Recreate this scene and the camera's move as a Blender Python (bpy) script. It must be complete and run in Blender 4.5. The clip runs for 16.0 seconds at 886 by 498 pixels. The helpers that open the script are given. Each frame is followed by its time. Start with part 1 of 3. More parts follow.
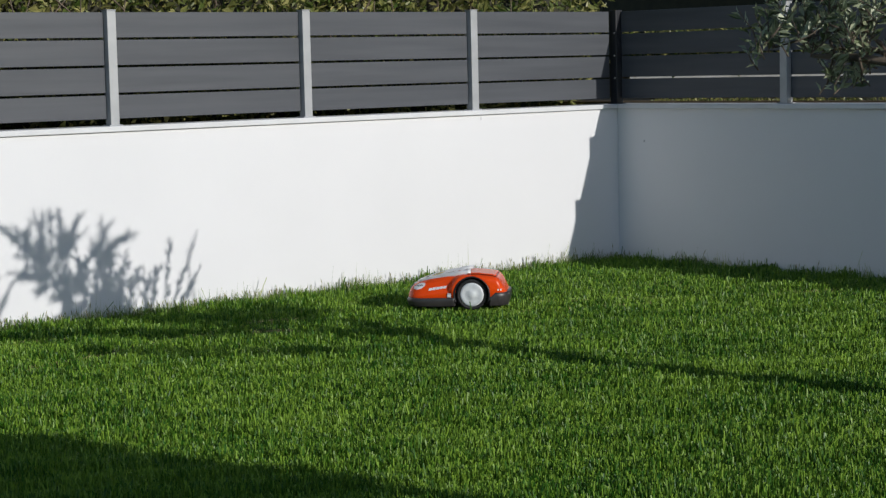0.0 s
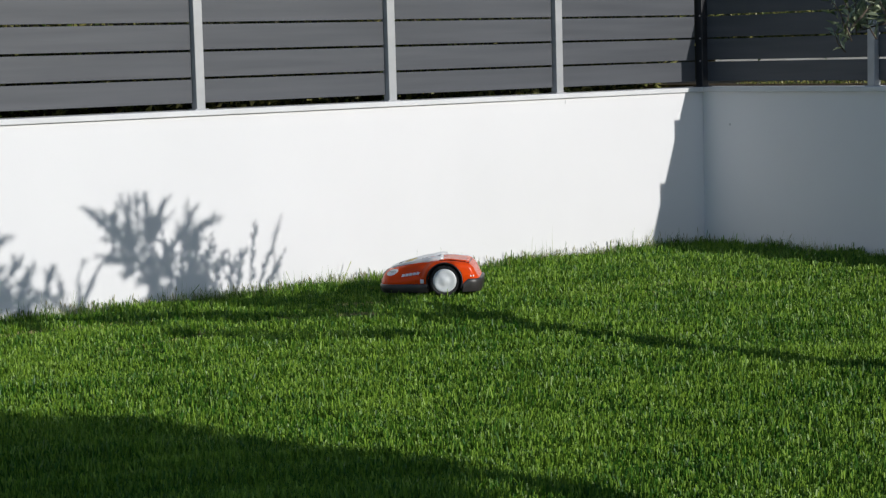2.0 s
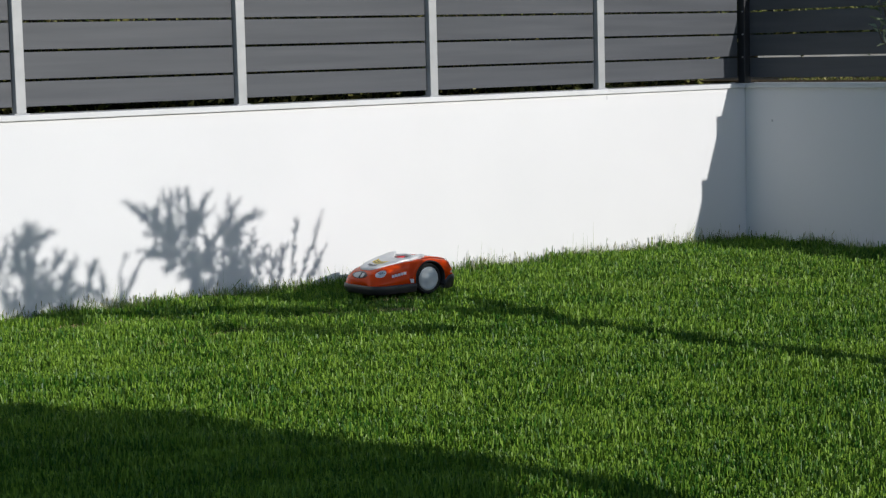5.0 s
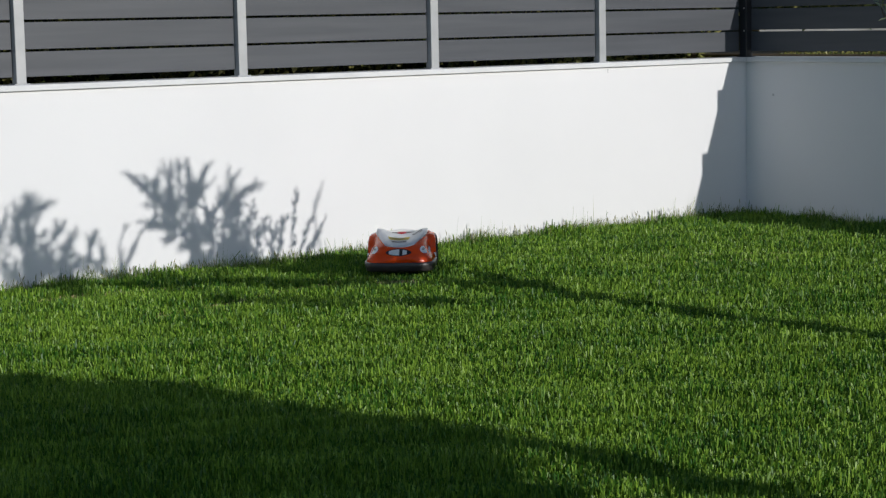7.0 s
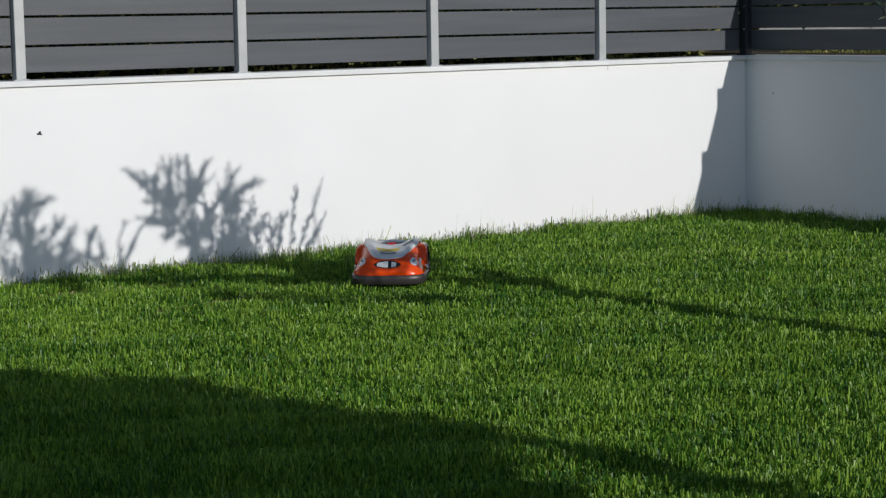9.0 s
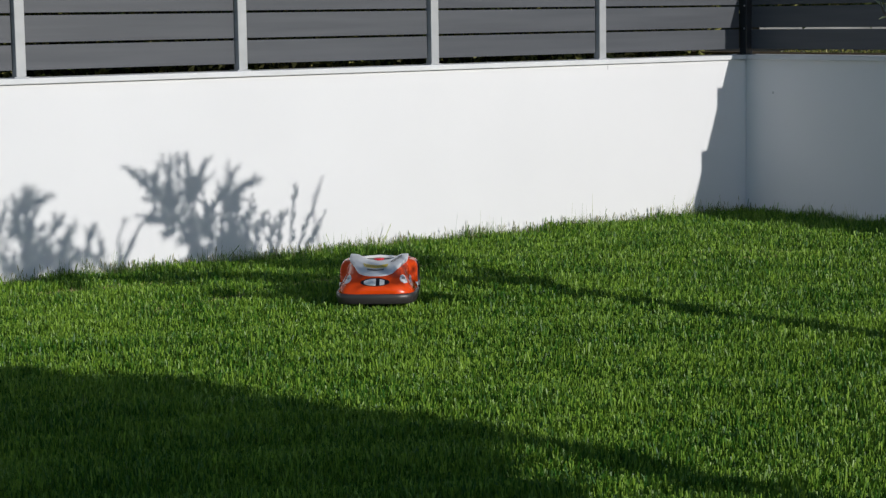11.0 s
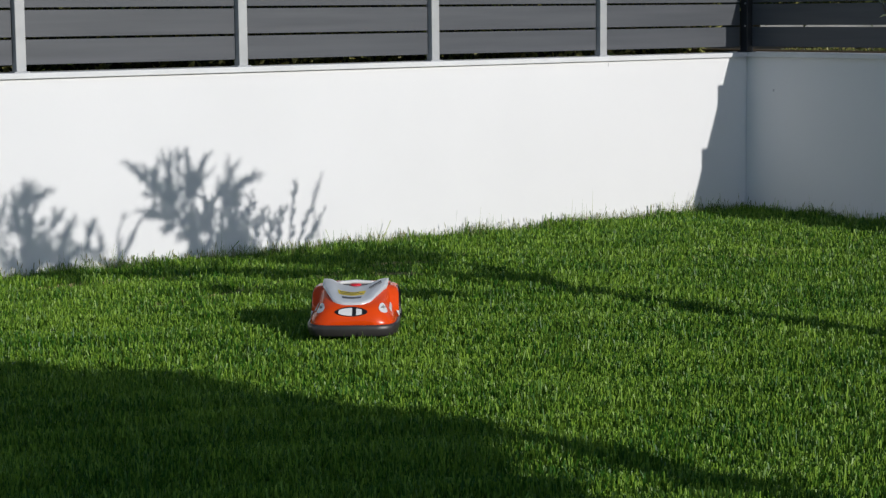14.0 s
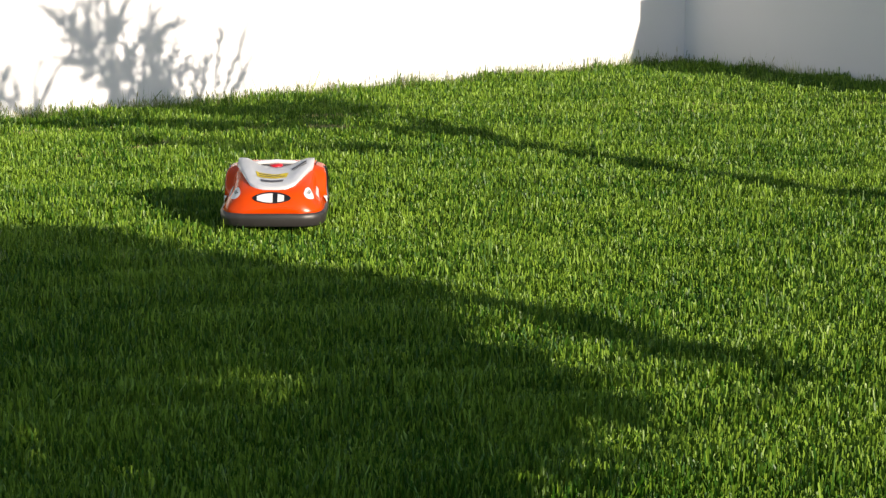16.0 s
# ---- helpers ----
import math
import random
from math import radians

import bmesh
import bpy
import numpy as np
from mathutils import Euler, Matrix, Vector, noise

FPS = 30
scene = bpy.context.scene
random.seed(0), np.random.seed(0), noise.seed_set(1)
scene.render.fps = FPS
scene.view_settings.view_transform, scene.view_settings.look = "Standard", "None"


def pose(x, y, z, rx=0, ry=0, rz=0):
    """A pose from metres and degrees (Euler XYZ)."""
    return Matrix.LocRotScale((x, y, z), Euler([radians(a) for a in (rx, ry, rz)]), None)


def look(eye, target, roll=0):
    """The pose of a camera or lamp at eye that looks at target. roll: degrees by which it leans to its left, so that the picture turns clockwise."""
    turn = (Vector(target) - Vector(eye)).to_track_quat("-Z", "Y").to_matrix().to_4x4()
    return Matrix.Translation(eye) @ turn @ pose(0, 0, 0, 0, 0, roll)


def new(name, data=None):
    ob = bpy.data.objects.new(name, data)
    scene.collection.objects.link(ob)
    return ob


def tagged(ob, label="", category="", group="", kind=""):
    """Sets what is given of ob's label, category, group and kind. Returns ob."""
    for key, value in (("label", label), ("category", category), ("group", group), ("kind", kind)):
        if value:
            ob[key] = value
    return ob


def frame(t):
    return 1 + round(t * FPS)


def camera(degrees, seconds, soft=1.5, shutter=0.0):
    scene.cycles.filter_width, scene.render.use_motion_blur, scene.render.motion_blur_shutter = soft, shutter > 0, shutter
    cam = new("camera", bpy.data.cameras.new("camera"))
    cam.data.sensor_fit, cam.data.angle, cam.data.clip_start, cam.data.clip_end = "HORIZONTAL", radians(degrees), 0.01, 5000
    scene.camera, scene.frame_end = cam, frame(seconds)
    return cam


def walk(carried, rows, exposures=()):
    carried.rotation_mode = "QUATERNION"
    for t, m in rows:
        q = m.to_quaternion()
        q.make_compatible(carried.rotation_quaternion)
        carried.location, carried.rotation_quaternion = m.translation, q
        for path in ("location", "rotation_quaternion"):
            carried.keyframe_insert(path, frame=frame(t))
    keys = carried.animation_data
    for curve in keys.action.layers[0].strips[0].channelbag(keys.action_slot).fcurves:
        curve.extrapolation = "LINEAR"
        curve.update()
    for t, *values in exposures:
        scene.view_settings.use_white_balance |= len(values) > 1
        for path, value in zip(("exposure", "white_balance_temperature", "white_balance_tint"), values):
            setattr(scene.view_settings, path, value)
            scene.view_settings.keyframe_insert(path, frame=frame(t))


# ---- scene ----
# the camera stands on the lawn, turns after the mower and leans forward at the end
LENS = 25.39
cam = camera(LENS, 16.0, soft=1.35)


def view(x, y, z, turn, tilt, roll):
    """A camera pose: turn in degrees from +y towards +x, tilt upwards, roll."""
    a, b = radians(turn), radians(tilt)
    way = Vector((math.sin(a) * math.cos(b), math.cos(a) * math.cos(b), math.sin(b)))
    return look((x, y, z), Vector((x, y, z)) + way * 10, roll)


PATH = (
    (0.0, -10.074, -9.829, 1.400, 40.555, -5.347, -1.372), (0.5, -10.074, -9.829, 1.400, 40.037, -5.789, -1.338),
    (1.0, -10.074, -9.829, 1.400, 39.672, -5.786, -1.416), (1.5, -10.074, -9.829, 1.400, 38.655, -5.774, -1.523),
    (2.0, -10.074, -9.829, 1.400, 38.085, -5.761, -1.542), (2.5, -10.074, -9.829, 1.400, 37.725, -5.747, -1.623),
    (3.0, -10.074, -9.829, 1.400, 37.396, -5.754, -1.677), (3.5, -10.074, -9.829, 1.400, 37.057, -5.764, -1.640),
    (4.0, -10.074, -9.829, 1.400, 36.934, -5.766, -1.649), (5.2, -10.074, -9.829, 1.400, 36.880, -5.880, -1.400),
    (6.3, -10.074, -9.829, 1.400, 36.876, -6.170, -1.150), (6.5, -10.074, -9.829, 1.400, 36.872, -6.331, -1.146),
    (7.0, -10.074, -9.829, 1.400, 36.871, -6.658, -1.153), (7.5, -10.074, -9.829, 1.400, 36.876, -6.709, -1.149),
    (8.0, -10.074, -9.829, 1.400, 36.868, -6.734, -1.108), (8.5, -10.074, -9.829, 1.400, 36.881, -6.738, -1.011),
    (9.0, -10.074, -9.829, 1.400, 36.891, -6.739, -0.957), (11.5, -10.074, -9.829, 1.400, 36.902, -6.793, -0.711),
    (12.0, -10.074, -9.829, 1.400, 36.904, -6.803, -0.617), (12.5, -10.074, -9.829, 1.400, 36.925, -6.804, -0.580),
    (13.0, -10.074, -9.829, 1.400, 36.932, -6.807, -0.524), (13.5, -10.074, -9.829, 1.400, 36.923, -6.811, -0.548),
    (14.0, -10.070, -9.825, 1.398, 36.906, -6.876, -0.571), (14.5, -10.059, -9.773, 1.375, 36.998, -8.003, -0.491),
    (15.0, -10.062, -9.676, 1.358, 38.611, -8.569, -0.181), (15.5, -10.014, -9.548, 1.345, 39.459, -10.091, -0.098),
    (16.0, -9.911, -9.411, 1.338, 39.536, -11.130, 0.315),
)
# stops, and a white balance that turns warmer as the bright wall leaves the picture
EXPOSURES = ((0.0, 0.0, 6500, 10), (1.0, 0.06, 6500, 10), (2.5, 0.08, 6500, 10), (4.2, 0.09, 6500, 10), (6.5, 0.04, 6500, 10), (7.5, 0.0, 6500, 10), (13.8, 0.0, 6500, 10), (14.5, 0.15, 6500, 10), (15.0, 0.22, 6650, 11), (15.5, 0.62, 7050, 13), (16.0, 0.94, 7800, 14))
walk(cam, [(r[0], view(*r[1:])) for r in PATH], EXPOSURES)

# ---- light: a low sun behind the camera, shining nearly along the side wall ----
SUN = Vector((0.345, -3.2, 1.0))  # towards the sun
world = bpy.data.worlds.new("sky")
scene.world = world
world.use_nodes = True
wn = world.node_tree.nodes
sky = wn.new("ShaderNodeTexSky")
sky.sky_type, sky.sun_disc = "NISHITA", False
sky.air_density, sky.dust_density, sky.ozone_density = 1.0, 0.6, 2.1
sky.sun_elevation = math.asin(SUN.normalized().z)
sky.sun_rotation = math.atan2(SUN.x, SUN.y)
world.node_tree.links.new(sky.outputs[0], wn["Background"].inputs[0])
wn["Background"].inputs[1].default_value = 0.109
sun = new("sun", bpy.data.lights.new("sun", "SUN"))
sun.data.energy, sun.data.angle, sun.data.color = 3.10, radians(0.30), (1.0, 0.970, 0.929)
sun.matrix_world = look(SUN * 10, (0, 0, 0))


# ---- materials ----
def material(name, colour, rough=0.6, metal=0.0, other=None, scale=8.0, fine=120.0, bump=0.1, spread=0.5, translucent=0.0,
             island=False, spec=0.5, coat=0.0, stretch=None):
    """A surface whose colour drifts towards `other` in patches, with fine grain and relief."""
    m = bpy.data.materials.new(name)
    m.use_nodes = True
    n, l = m.node_tree.nodes, m.node_tree.links
    b = n["Principled BSDF"]
    b.inputs["Roughness"].default_value, b.inputs["Metallic"].default_value = rough, metal
    b.inputs["Specular IOR Level"].default_value = spec
    b.inputs["Coat Weight"].default_value = coat
    b.inputs["Coat Roughness"].default_value = 0.12
    other = other or tuple(c * 0.8 for c in colour)
    mix = n.new("ShaderNodeMix")
    mix.data_type = "RGBA"
    mix.inputs["A"].default_value, mix.inputs["B"].default_value = (*colour, 1), (*other, 1)
    co = n.new("ShaderNodeTexCoord").outputs["Object"]
    if stretch:  # grain drawn out along one way
        mp = n.new("ShaderNodeMapping")
        mp.inputs["Scale"].default_value = stretch
        l.new(co, mp.inputs["Vector"])
        co = mp.outputs["Vector"]
    patch = n.new("ShaderNodeTexNoise")
    patch.inputs["Scale"].default_value, patch.inputs["Detail"].default_value = scale, 5
    l.new(co, patch.inputs["Vector"])
    ramp = n.new("ShaderNodeMapRange")
    ramp.inputs["From Min"].default_value, ramp.inputs["From Max"].default_value = 0.5 - spread / 2, 0.5 + spread / 2
    if island:
        isl = n.new("ShaderNodeNewGeometry").outputs["Random Per Island"]
        add = n.new("ShaderNodeMath")
        add.operation = "MULTIPLY_ADD"
        l.new(isl, add.inputs[0])
        add.inputs[1].default_value = 0.75
        sub = n.new("ShaderNodeMath")
        sub.operation = "SUBTRACT"
        l.new(patch.outputs["Fac"], sub.inputs[0])
        sub.inputs[1].default_value = 0.38
        l.new(sub.outputs[0], add.inputs[2])
        l.new(add.outputs[0], ramp.inputs["Value"])
    else:
        l.new(patch.outputs["Fac"], ramp.inputs["Value"])
    l.new(ramp.outputs[0], mix.inputs["Factor"])
    l.new(mix.outputs["Result"], b.inputs["Base Color"])
    if bump:
        grain = n.new("ShaderNodeTexNoise")
        grain.inputs["Scale"].default_value, grain.inputs["Detail"].default_value = fine, 4
        l.new(co, grain.inputs["Vector"])
        bm = n.new("ShaderNodeBump")
        bm.inputs["Strength"].default_value, bm.inputs["Distance"].default_value = bump, 0.004
        l.new(grain.outputs["Fac"], bm.inputs["Height"])
        l.new(bm.outputs["Normal"], b.inputs["Normal"])
    if translucent:
        tr = n.new("ShaderNodeBsdfTranslucent")
        l.new(mix.outputs["Result"], tr.inputs["Color"])
        ms = n.new("ShaderNodeMixShader")
        ms.inputs[0].default_value = translucent
        l.new(b.outputs[0], ms.inputs[1])
        l.new(tr.outputs[0], ms.inputs[2])
        l.new(ms.outputs[0], n["Material Output"].inputs["Surface"])
    return m


M = {
    "plaster": material("white_render", (0.765, 0.766, 0.772), 0.85, other=(0.71, 0.712, 0.718), scale=1.3, fine=90, bump=0.12, spread=0.9, spec=0.25),
    "coping": material("coping_stone", (0.70, 0.71, 0.72), 0.8, other=(0.60, 0.61, 0.61), scale=5, fine=150, bump=0.2),
    "greywall": material("weathered_grey_render", (0.40, 0.40, 0.39), 0.9, other=(0.24, 0.24, 0.22), scale=2.5, fine=60, bump=0.3, spread=0.5, spec=0.2),
    "slat": material("anthracite_aluminium", (0.093, 0.099, 0.110), 0.50, other=(0.058, 0.063, 0.072), scale=1.9, fine=60, bump=0.10, spread=0.6, spec=0.40, stretch=(0.5, 0.5, 9.0)),
    "post": material("grey_aluminium", (0.44, 0.45, 0.455), 0.42, 0.15, other=(0.36, 0.37, 0.375), scale=9, fine=260, bump=0.06),
    "darkpost": material("black_aluminium", (0.03, 0.032, 0.036), 0.45, other=(0.02, 0.02, 0.024), scale=6, bump=0.05),
    "screw": material("zinc_screw", (0.6, 0.6, 0.6), 0.35, 0.8, bump=0.0),
    "soil": material("lawn_soil", (0.016, 0.046, 0.004), 0.95, other=(0.018, 0.030, 0.006), scale=22, fine=160, bump=0.8, spec=0.1),
    "grass": material("grass_blades", (0.0205, 0.095, 0.003), 0.46, other=(0.210, 0.345, 0.034), scale=1.6, bump=0.0, spread=0.66, translucent=0.06, island=True, spec=0.40),
    "seedgrass": material("long_grass", (0.09, 0.19, 0.022), 0.5, other=(0.42, 0.45, 0.19), scale=3, bump=0.0, spread=0.7, translucent=0.3, island=True),
    "drygrass": material("dry_cut_grass", (0.16, 0.17, 0.05), 0.6, other=(0.36, 0.31, 0.15), scale=5, bump=0.0, spread=0.7, translucent=0.06, island=True, spec=0.3),
    "stalk": material("seed_stalk", (0.20, 0.21, 0.09), 0.7, other=(0.42, 0.38, 0.22), scale=6, bump=0.0, spread=0.7, translucent=0.1, island=True, spec=0.2),
    "leaf": material("hedge_leaf", (0.065, 0.110, 0.020), 0.4, other=(0.34, 0.32, 0.11), scale=2.2, bump=0.0, spread=0.7, translucent=0.25, island=True),
    "bed": material("dry_soil", (0.26, 0.20, 0.14), 0.95, other=(0.14, 0.11, 0.07), scale=14, fine=50, bump=0.9, spec=0.1),
    # near-black: the shade deep inside the hedges is put into this colour
    "twigs": material("hedge_shade_black", (0.020, 0.022, 0.012), 0.9, other=(0.045, 0.042, 0.022), scale=9, fine=30, bump=0.9),
    "olive": material("olive_leaf", (0.095, 0.130, 0.055), 0.40, other=(0.50, 0.54, 0.36), scale=4, bump=0.0, spread=0.7, translucent=0.15, island=True),
    "bark": material("olive_bark", (0.17, 0.13, 0.095), 0.9, other=(0.09, 0.07, 0.05), scale=16, fine=60, bump=0.9),
    "orange": material("orange_plastic", (0.74, 0.068, 0.005), 0.24, other=(0.68, 0.058, 0.005), scale=14, fine=300, bump=0.02, spec=0.22),
    "silver": material("silver_grey_plastic", (0.67, 0.68, 0.68), 0.30, 0.1, other=(0.60, 0.61, 0.61), scale=20, fine=300, bump=0.03),
    "skirt": material("dark_grey_plastic", (0.030, 0.028, 0.027), 0.42, other=(0.045, 0.042, 0.040), scale=12, fine=220, bump=0.08),
    "rubber": material("black_rubber", (0.016, 0.016, 0.016), 0.7, bump=0.25, fine=180),
    "hub": material("white_hub_plastic", (0.68, 0.71, 0.72), 0.4, other=(0.55, 0.58, 0.58), scale=16, bump=0.04),
    "white": material("white_decal", (0.78, 0.78, 0.76), 0.4, bump=0.0),
    "black": material("black_plastic", (0.010, 0.010, 0.011), 0.4, bump=0.05),
    "yellow": material("yellow_label", (0.75, 0.56, 0.03), 0.45, bump=0.0),
    "print": material("dark_print", (0.10, 0.10, 0.11), 0.5, bump=0.0),
    "red": material("red_button", (0.65, 0.02, 0.03), 0.35, bump=0.0),
}


# ---- mesh helpers ----
def put(name, bm, mat, parent=None, label="", smooth=False):
    me = bpy.data.meshes.new(name)
    bm.normal_update()
    bm.to_mesh(me)
    bm.free()
    me.materials.append(mat)
    if smooth:
        me.polygons.foreach_set("use_smooth", [True] * len(me.polygons))
    ob = new(name, me)
    if parent:
        ob.parent = parent
    if label:
        ob["label"] = label
    return ob


def part(name, bm, mat, parent, label="", smooth=False):
    """ONE mesh object under a thing or under a part."""
    return put(name, bm, mat, parent, label, smooth)


def box(bm, x0, x1, y0, y1, z0, z1, bevel=0.0):
    made = bmesh.ops.create_cube(bm, size=1, matrix=Matrix.Translation(((x0 + x1) / 2, (y0 + y1) / 2, (z0 + z1) / 2)) @ Matrix.Diagonal((x1 - x0, y1 - y0, z1 - z0, 1)))
    if bevel:
        edges = list({e for v in made["verts"] for e in v.link_edges})
        bmesh.ops.bevel(bm, geom=edges, offset=bevel, segments=2, affect="EDGES", profile=0.5)
    return bm


def boxed(*a, **k):
    return box(bmesh.new(), *a, **k)


def sheet(name, verts, faces, mat, parent=None, smooth=False):
    """A mesh object from arrays: verts (n, 3); faces (m, 3) or (m, 4)."""
    me = bpy.data.meshes.new(name)
    v, fc = np.asarray(verts, np.float32), np.asarray(faces, np.int32)
    me.vertices.add(len(v))
    me.vertices.foreach_set("co", v.ravel())
    k = fc.shape[1]
    me.loops.add(fc.size)
    me.loops.foreach_set("vertex_index", fc.ravel())
    me.polygons.add(len(fc))
    me.polygons.foreach_set("loop_start", np.arange(0, fc.size, k, dtype=np.int32))
    me.polygons.foreach_set("use_smooth", np.full(len(fc), smooth))
    me.update(calc_edges=True)
    me.materials.append(mat)
    ob = new(name, me)
    if parent:
        ob.parent = parent
    return ob


M_STAIN = material("grey_stain", (0.52, 0.53, 0.54), 0.8, bump=0.0)

# ---- the setting: lawn, two walls that meet in a corner ----
LAWN = -0.038
gm = bmesh.new()
bmesh.ops.create_grid(gm, x_segments=60, y_segments=60, size=90, matrix=Matrix.Translation((0, 0, LAWN)))
tagged(put("ground", gm, M["soil"]), "mown lawn soil under short green grass", "lawn", kind="structure")

WALL = 1.062   # top of the plaster
COPE = 1.094   # top of the coping
back = tagged(put("wall_back", boxed(-15.0, 0.22, 0.0, 0.22, -0.3, WALL), M["plaster"]), "white rendered garden wall in full sun", "wall", kind="structure")
side = tagged(put("wall_side", boxed(0.0, 0.22, -15.0, -0.001, -0.3, WALL), M["plaster"]), "white rendered garden wall in shade", "wall", kind="structure")


part("stain", boxed(-1.305, -1.299, -0.0008, 0.002, 1.026, 1.052), M_STAIN, back, "dark drip mark under the coping")
part("stain", boxed(-0.0008, 0.002, -0.268, -0.252, 0.826, 0.842), M_STAIN, side, "small grey smudge")


def coping_strip(name, along_x, a0, a1):
    bm = bmesh.new()
    if along_x:
        box(bm, a0, a1, -0.022, 0.245, WALL, COPE, 0.004)
    else:
        box(bm, -0.022, 0.245, a0, a1, WALL, COPE, 0.004)
    return tagged(put(name, bm, M["coping"]), "pale thin coping along the wall top", "coping", kind="structure")


tagged(put("wall_west", boxed(-15.2, -15.001, -15.2, 0.22, -0.3, WALL), M["plaster"]), "white rendered garden wall", "wall", kind="structure")
# unseen; raised to 2.3 m to hold low sky light off the lawn
tagged(put("sky_block_south", boxed(-15.0, 0.22, -15.2, -15.001, -0.3, 2.3), M["plaster"]), "unseen tall white wall added to block low southern sky light", "wall", kind="structure")
coping_strip("coping_back", True, -15.0, 0.245)
coping_strip("coping_side", False, -15.0, -0.024)

# ---- fences on the walls ----
TOP, PITCH, GAP, NSLAT = 1.752, 0.159, 0.013, 4
POST_STEP, POST_FIRST = 1.392, 1.318


def fence(name, label, posts, along_x, post_mat, corner):
    """posts: distances from the corner. Slats run from post to post, four high."""
    root = new(name)
    tagged(root, label, "fence", "fences on the garden walls")

    def bar(part_name, a0, a1, d0, d1, z0, z1, mat, bevel, text=""):
        bm = boxed(-a1, -a0, d0, d1, z0, z1, bevel=bevel) if along_x else boxed(d0, d1, -a1, -a0, z0, z1, bevel=bevel)
        return part(part_name, bm, mat, root, text)

    edges = [corner] + list(posts)
    for i, p in enumerate(posts):
        bar("post", p - 0.029, p + 0.029, 0.028, 0.088, COPE + 0.006, TOP + 0.004, post_mat, 0.003, "light grey square aluminium post")
        bar("base_plate", p - 0.045, p + 0.045, 0.018, 0.100, COPE, COPE + 0.007, post_mat, 0.002)
        bar("post_cap", p - 0.031, p + 0.031, 0.026, 0.090, TOP + 0.004, TOP + 0.010, post_mat, 0.002)
    for a, b in zip(edges, edges[1:]):
        for k in range(NSLAT):
            z1 = TOP - 0.004 - k * PITCH
            bar("slat", a + 0.035, b - 0.033, 0.066, 0.084, z1 - PITCH + GAP + (0.010 if k == NSLAT - 1 else 0), z1, M["slat"], 0.002)
    return root


back_posts = [POST_FIRST + POST_STEP * i for i in range(8)]
side_posts = [1.486 + POST_STEP * i for i in range(6)]
fence("garden_fence", "anthracite aluminium slat fence with light grey posts, sunlit", back_posts, True, M["post"], -0.03)
fence("garden_fence", "anthracite aluminium slat fence with grey posts, in shade", side_posts, False, M["post"], -0.05)
corner_post = new("corner_post")
tagged(corner_post, "dark aluminium corner post with zinc screws", "fence post")
part("post", boxed(0.02, 0.085, 0.02, 0.085, COPE + 0.005, TOP + 0.006, bevel=0.003), M["darkpost"], corner_post)
part("base_plate", boxed(0.005, 0.10, 0.005, 0.10, COPE, COPE + 0.006, bevel=0.002), M["darkpost"], corner_post)
for k in range(1, 4):
    bm = bmesh.new()
    bmesh.ops.create_cone(bm, cap_ends=True, segments=10, radius1=0.007, radius2=0.005, depth=0.006,
                          matrix=Matrix.Translation((0.017, 0.038, TOP - k * PITCH + 0.002)) @ Matrix.Rotation(radians(-90), 4, "Y"))
    part("screw", bm, M["screw"], corner_post, "small bright screw head")


# ---- foliage ----
def leaves(rng, pos, way, length, width, roll=None, fold=0.25):
    """Folded lanceolate leaves: arrays of foot, direction, length, width. Returns verts and triangles."""
    n = len(pos)
    way = way / np.linalg.norm(way, axis=1, keepdims=True)
    side_v = np.cross(way, rng.normal(size=(n, 3)))
    side_v /= np.linalg.norm(side_v, axis=1, keepdims=True) + 1e-9
    up = np.cross(side_v, way)
    l, w = np.asarray(length)[:, None], np.asarray(width)[:, None]
    mid = pos + way * l * 0.45
    v = np.stack([pos, mid + side_v * w / 2 + up * w * fold, pos + way * l - up * l * 0.12, mid - side_v * w / 2 + up * w * fold], 1)
    idx = np.arange(n)[:, None] * 4
    f = np.concatenate([idx + [0, 1, 2], idx + [0, 2, 3]], 0)
    return v.reshape(-1, 3), f


def tube(bm, pts, radii, seg=7):
    """A tapered limb through points."""
    rings = []
    pts = [Vector(p) for p in pts]
    for i, p in enumerate(pts):
        d = (pts[min(i + 1, len(pts) - 1)] - pts[max(i - 1, 0)]).normalized()
        u = d.cross(Vector((0.31, 0.85, 0.2))).normalized()
        w = d.cross(u)
        rings.append([bm.verts.new(p + (u * math.cos(2 * math.pi * k / seg) + w * math.sin(2 * math.pi * k / seg)) * radii[i] * (1 + 0.12 * noise.noise(p * 9 + u * k)))
                      for k in range(seg)])
    for a, b in zip(rings, rings[1:]):
        for k in range(seg):
            bm.faces.new((a[k], a[(k + 1) % seg], b[(k + 1) % seg], b[k]))
    bm.faces.new(rings[-1])
    bm.faces.new(rings[0][::-1])


def bent(rng, a, b, steps=5, wob=0.05):
    a, b = np.array(a, float), np.array(b, float)
    return [tuple(a + (b - a) * t + rng.normal(0, wob, 3) * (0 < t < 1) + np.array([0, 0, 0.10 * np.linalg.norm(b - a) * t * (1 - t)])) for t in np.linspace(0, 1, steps)]


